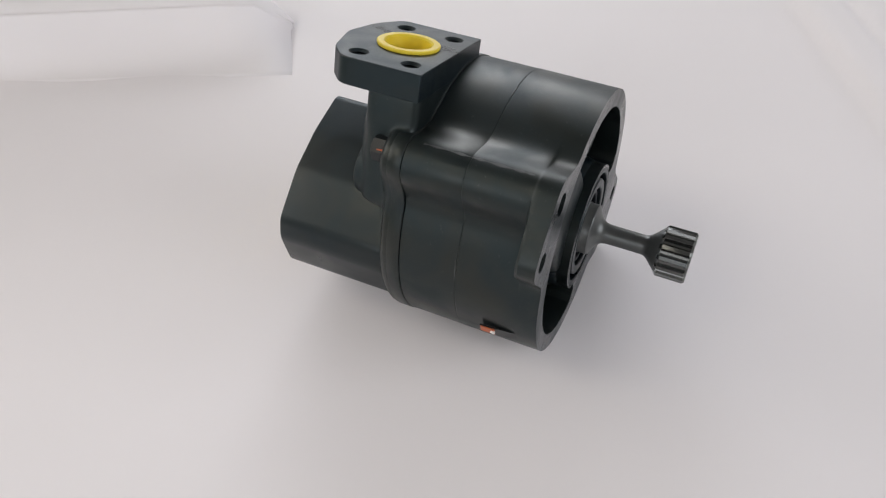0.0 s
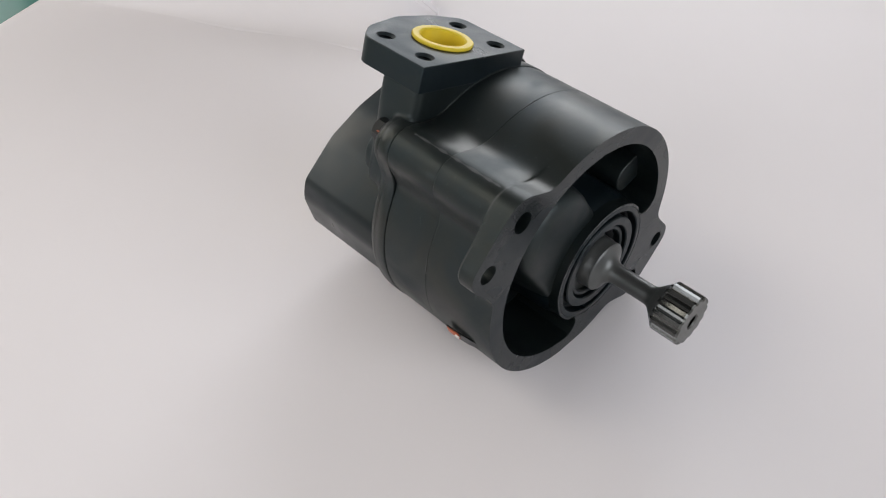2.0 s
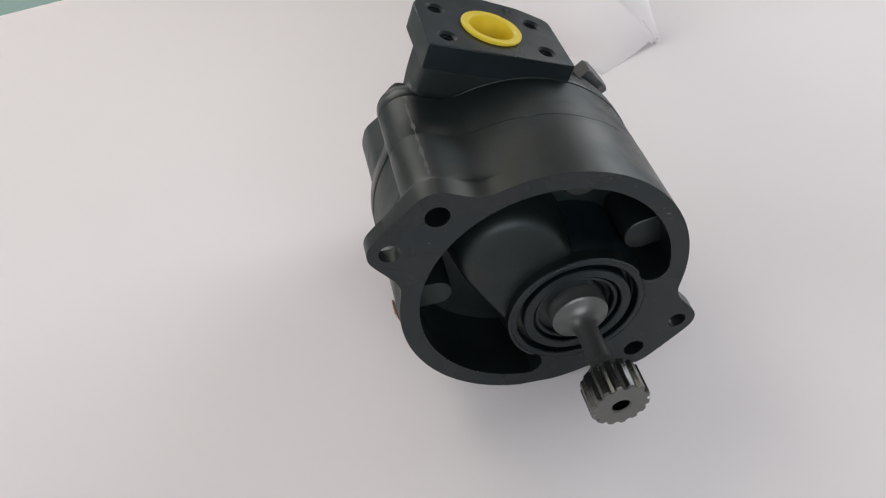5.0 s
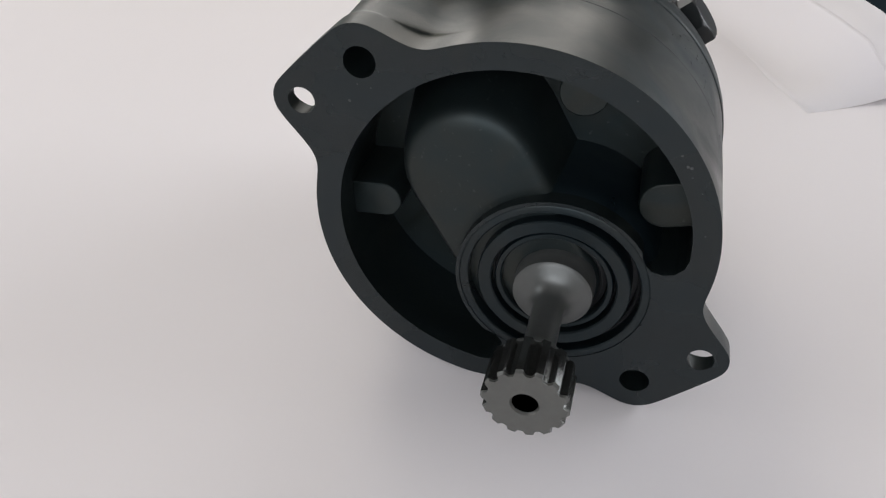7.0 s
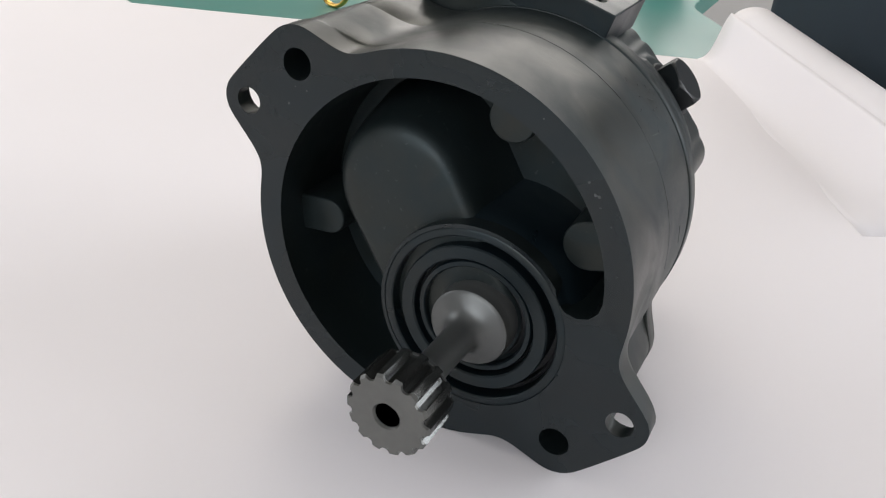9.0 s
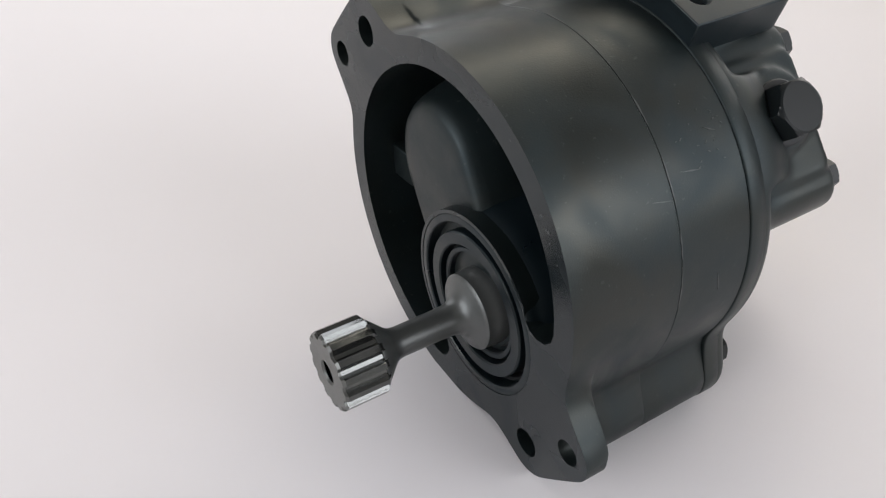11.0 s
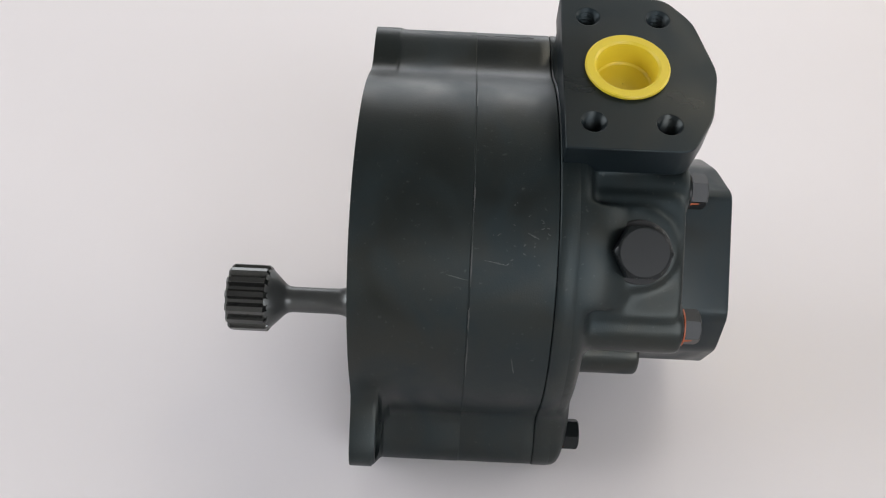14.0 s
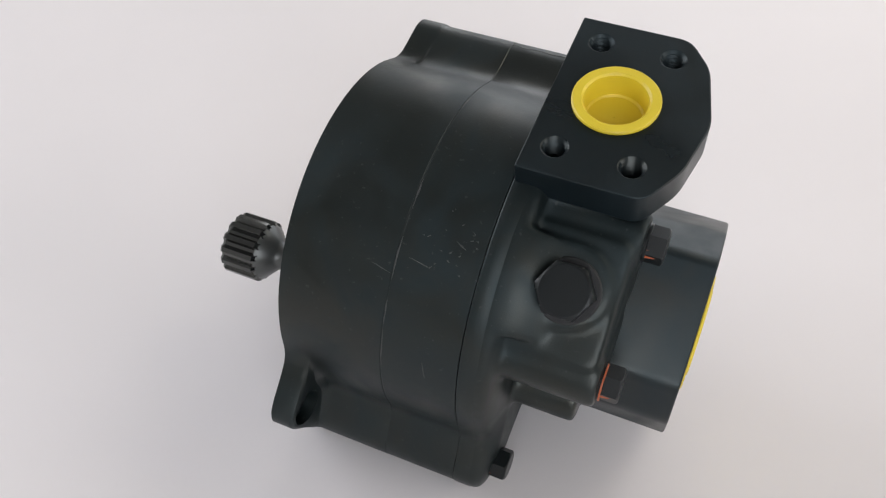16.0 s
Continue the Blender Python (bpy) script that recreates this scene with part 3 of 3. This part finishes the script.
bolt = hex_bolt("bolt", (-137.4, *BOLT_A), (-1, 0, 0), 13.2, 7, 1.4, 160, label="black hex bolt with orange paint mark")
edge_wear(bolt, 8.05, 1.15, 60, 300)
hex_bolt("bolt", (-137.8, *BOLT_B), (-1, 0, 0), 13.2, 7, 1.4, 160, label="black hex bolt with orange paint mark")
hex_bolt("bolt", (-96.6, BIG[0] + 1.2, BIG[1] + 1.2), (-1, 0, 0), 13, 8, 1.4, 160, 20, label="black hex bolt with orange paint mark")
hex_bolt("bolt", (-96.0, -BIG[0] + 0.5, -BIG[1] + 2.0), (-1, 0, 0), 13, 8, 1.4, 340, 20, label="black hex bolt with orange paint mark")
plug_axis = Vector((0, math.cos(radians(58)), math.sin(radians(58))))
hex_bolt("drain_plug", Vector((-116.5, 0, 0)) + plug_axis * 72.8, plug_axis, 20.4, 9.0, 1.6, None, 20, "large black hex plug with washer")


def metal_tag():
    """Small bent tab standing off the housing's underside."""
    bm = bmesh.new()
    a0 = radians(-143)
    rings = []
    for x, lift, wide in ((-34, 2.6, 5.0), (-28, 2.4, 5.0), (-20, 1.6, 5.0), (-16, 0.9, 4.0), (-12.5, -0.3, 3.0)):
        q = []
        for da, dr in ((-wide, 0), (wide, 0), (wide, -0.8), (-wide, -0.8)):
            a = a0 + da / R_BODY
            r = R_BODY + lift + dr
            q.append((x, r * math.cos(a), r * math.sin(a)))
        rings.append(q)
    tag = part("metal_tag", loft(bm, rings), BLACK_BOLT, pump, "small bent tab with orange paint")
    bm = bmesh.new()
    loft(bm, [[(x, (R_BODY + 3.0) * math.cos(a0 + d), (R_BODY + 3.0) * math.sin(a0 + d)) for d in (-0.055, 0.02)] + [(x, (R_BODY + 2.2) * math.cos(a0 + d), (R_BODY + 2.2) * math.sin(a0 + d)) for d in (0.02, -0.055)] for x in (-33.5, -25)])
    part("paint_mark", bm, ORANGE, tag, "orange paint mark")
    bm = bmesh.new()
    c = (R_BODY + 2.6) * math.cos(a0 - 0.02), (R_BODY + 2.6) * math.sin(a0 - 0.02)
    aimed_cylinder(bm, (-26, c[0], c[1]), (0, c[0], c[1]), 1.5, 1.0, 16)
    part("paint_dot", bm, WHITE_DOT, tag, "white paint dot")


metal_tag()


SCUFF = material("bare_scuffed_metal", (0.055, 0.058, 0.058), 0.5, vary=0.4, scale=900)


def scratches():
    """Thin scuffs rubbed through the paint: x and angle at both ends, width."""
    rng = random.Random(12)
    marks = [(-49.8, 76, -49.8, 67, 0.5), (-49.8, 59, -49.8, 46, 0.45), (-49.8, 40, -49.8, 32, 0.5), (-49.8, 30, -49.8, 15, 0.45), (-54.7, 53.8, -63.7, 52.6, 0.4),
             (-40.1, 49.3, -48.6, 47.9, 0.35), (-71, 62, -76, 60.3, 0.5), (-68.1, 23.2, -69.6, 17.1, 0.5), (-85.2, 31.7, -88.2, 22.1, 0.9), (-49.8, 112, -49.8, 104, 0.5), (-50, -168, -50, -178, 0.5)]
    for _ in range(22):
        x, a = rng.gauss(-72, 8), rng.gauss(58, 9)
        marks.append((x, a, x - rng.uniform(0.4, 1.4), a + rng.uniform(-0.7, 0.7), rng.uniform(0.25, 0.5)))
    for x0, a0, x1, a1, wide in marks:
        n = 8
        rings = []
        for k in range(n + 1):
            t = k / n
            x, a = x0 + (x1 - x0) * t + rng.uniform(-0.15, 0.15), radians(a0 + (a1 - a0) * t)
            idx = int(round(a / (2 * math.pi) * COUNT)) % COUNT
            r = (RIDGE if x > -84.3 else COVER)[idx] + 0.03
            w = wide * (0.25 + rng.random() * 0.6) * math.sin(math.pi * (0.06 + 0.88 * t))
            if abs(x1 - x0) > abs(a1 - a0):
                q = [(x, r + h, a + s * w / r) for s, h in ((-1, 0), (1, 0), (1, -0.5), (-1, -0.5))]
            else:
                q = [(x + s * w, r + h, a) for s, h in ((-1, 0), (1, 0), (1, -0.5), (-1, -0.5))]
            rings.append([(px, pr * math.cos(pa), pr * math.sin(pa)) for px, pr, pa in q])
        part("scuff", loft(bmesh.new(), rings), SCUFF, body, "pale scuff through the paint")
    # chips on the flange face
    for k in range(20):
        if k < 13:
            y, z = -BIG[0] + 2 + rng.gauss(0, 8), -BIG[1] - 3 + rng.gauss(0, 8)
            if math.hypot(y + BIG[0], z + BIG[1]) < 8.5 or math.hypot(y, z) < 73:
                continue
        else:
            a = radians(rng.uniform(20, 75))
            y, z = 75.5 * math.cos(a) + rng.uniform(-2, 2), 75.5 * math.sin(a) + rng.uniform(-2, 2)
        size = rng.uniform(0.3, 0.65)
        chip = [(y + size * rng.uniform(0.6, 1.3) * math.cos(b), z + size * rng.uniform(0.6, 1.3) * math.sin(b)) for b in (2 * math.pi * i / 7 for i in range(7))]
        part("scuff", extrude_yz(chip, FACE - 0.3, FACE + 0.05), SCUFF, body, "pale chip in the paint")
    # worn crest of the upper ridge
    rings = []
    for k in range(26):
        x = -16 - 60 * k / 25
        w = 0.009 * rng.random() * (1 if rng.random() > 0.3 else 0.1) + 0.001
        quad = []
        for side, lift in ((-1, 0.05), (1, 0.05), (1, -0.5), (-1, -0.5)):
            a = radians(144.5) + side * w
            rr = float(np.interp(a / (2 * math.pi) * COUNT, range(COUNT), RIDGE)) + lift
            quad.append((x, rr * math.cos(a), rr * math.sin(a)))
        rings.append(quad)
    part("scuff", loft(bmesh.new(), rings), SCUFF, body, "pale worn crest of the ridge")


scratches()


def port_cap(at, label, radius, inner, rim, deep):
    """Push-in plastic cap: rim, sleeve and a sunken floor."""
    def spun(prof):
        return loft(bmesh.new(), [[(r * math.cos(2 * math.pi * i / 64), r * math.sin(2 * math.pi * i / 64), z) for i in range(64)] for z, r in prof], caps=False, closed=True)

    ob = new("port_cap")
    part("rim", spun([(0.0, inner + 1.6), (0.0, radius - 0.4), (0.5, radius), (rim - 0.5, radius), (rim, radius - 0.6), (rim, inner + 0.9), (rim - 0.9, inner)]), YELLOW, ob, angle=30)
    part("cup", spun([(-deep, inner + 1.2), (rim - 1.0, inner + 1.5), (rim - 1.0, inner), (-deep + 2.4, inner - 0.9), (-deep + 1.6, inner - 1.8), (-deep + 1.6, 0.3), (-deep, 0.3)]), YELLOW, ob, angle=30)
    ob.matrix_world = pump.matrix_world @ at
    tagged(ob, label, "cap", group="yellow port caps")


port_cap(Matrix.Translation(Vector((*PORT, 90)) * MM), "yellow plastic cap pushed into the top port", 17.6, 12.9, 2.0, 11)
port_cap(Matrix.Translation(Vector((-166.8, -1, -9)) * MM) @ Vector((-1, 0, 0)).to_track_quat("Z", "Y").to_matrix().to_4x4(), "large yellow plastic cap on the rear port", 27, 21, 1.3, 0.5)


# ---- things beyond the paper ----
def office_chair():
    chair = new("chair")
    tagged(chair, "dark navy upholstered chair standing beyond the desk", "chair")
    bm = bmesh.new()
    rings = []
    for z, k in ((-320, 0.97), (-300, 1.0), (150, 1.0), (330, 0.97), (345, 0.93)):
        rings.append([(x * k, y * k, z) for x, y in rounded([(-205, -40), (205, -40), (205, 40), (-205, 40)], 36)])
    back = part("backrest", loft(bm, rings), NAVY, chair, angle=60)
    bm = bmesh.new()
    loft(bm, [[(x * k, y * k + 260, z) for x, y in rounded([(-210, -230), (210, -230), (210, 230), (-210, 230)], 60)] for z, k in ((-380, 0.97), (-365, 1), (-310, 1), (-296, 0.95))])
    part("seat", bm, NAVY, chair, angle=60)
    for x in (-180, 180):
        for y in (40, 460):
            bm = bmesh.new()
            aimed_cylinder(bm, (x, y, -760), (0, 0, 1), 16, 385, 20)
            part("leg", bm, BLACK_BOLT, chair)
    chair.matrix_world = pose(-0.725, 0.147, 0.0, 0, 0, 34)


office_chair()


def gold_ring():
    bm = bmesh.new()
    rings = []
    for i in range(40):
        a = 2 * math.pi * i / 40
        rings.append([((27 + 2.6 * math.cos(u)) * math.cos(a), 2.6 * 1.5 * math.sin(u), 29 + (27 + 2.6 * math.cos(u)) * math.sin(a)) for u in (2 * math.pi * k / 10 for k in range(10))])
    loft(bm, rings, closed=True)
    ob = part("gold_hoop", bm, GOLD, angle=60)
    ob.matrix_world = pose(-0.60, -0.447, -0.0025, 0, 0, 75)
    tagged(ob, "small gold metal hoop standing on the teal desk", "hoop")


gold_ring()


def potted_plant():
    plant = new("potted_plant")
    tagged(plant, "small green plant in a white pot on the desk", "plant")
    bm = bmesh.new()
    loft(bm, [[(r * math.cos(2 * math.pi * i / 36), r * math.sin(2 * math.pi * i / 36), z) for i in range(36)] for z, r in ((0, 30), (4, 33), (55, 42), (60, 43), (60, 39), (50, 37))])
    part("pot", bm, CERAMIC, plant)
    rng = random.Random(9)
    stem = bmesh.new()
    aimed_cylinder(stem, (0, 0, 45), (0, 0, 1), 3, 40, 10)
    part("stem", stem, LEAF, plant)
    for k in range(26):
        a, lean, size = rng.uniform(0, 6.28), rng.uniform(15, 80), rng.uniform(35, 60)
        bm = bmesh.new()
        rings = []
        for s in range(7):
            t = s / 6
            w = size * 0.24 * math.sin(math.pi * (0.08 + 0.88 * t))
            droop = -size * 0.25 * t * t
            rings.append([(size * t, -w, droop + w * 0.25), (size * t, 0, droop), (size * t, w, droop + w * 0.25), (size * t, 0, droop - 0.8)])
        loft(bm, rings)
        leaf = part("leaf", bm, LEAF, plant, angle=60)
        leaf.matrix_local = Matrix.Translation((0, 0, (55 + rng.uniform(0, 35)) * MM)) @ pose(0, 0, 0, 0, -90 + lean, math.degrees(a))
    plant.matrix_world = pose(-0.99, -0.155, -0.0025)


potted_plant()
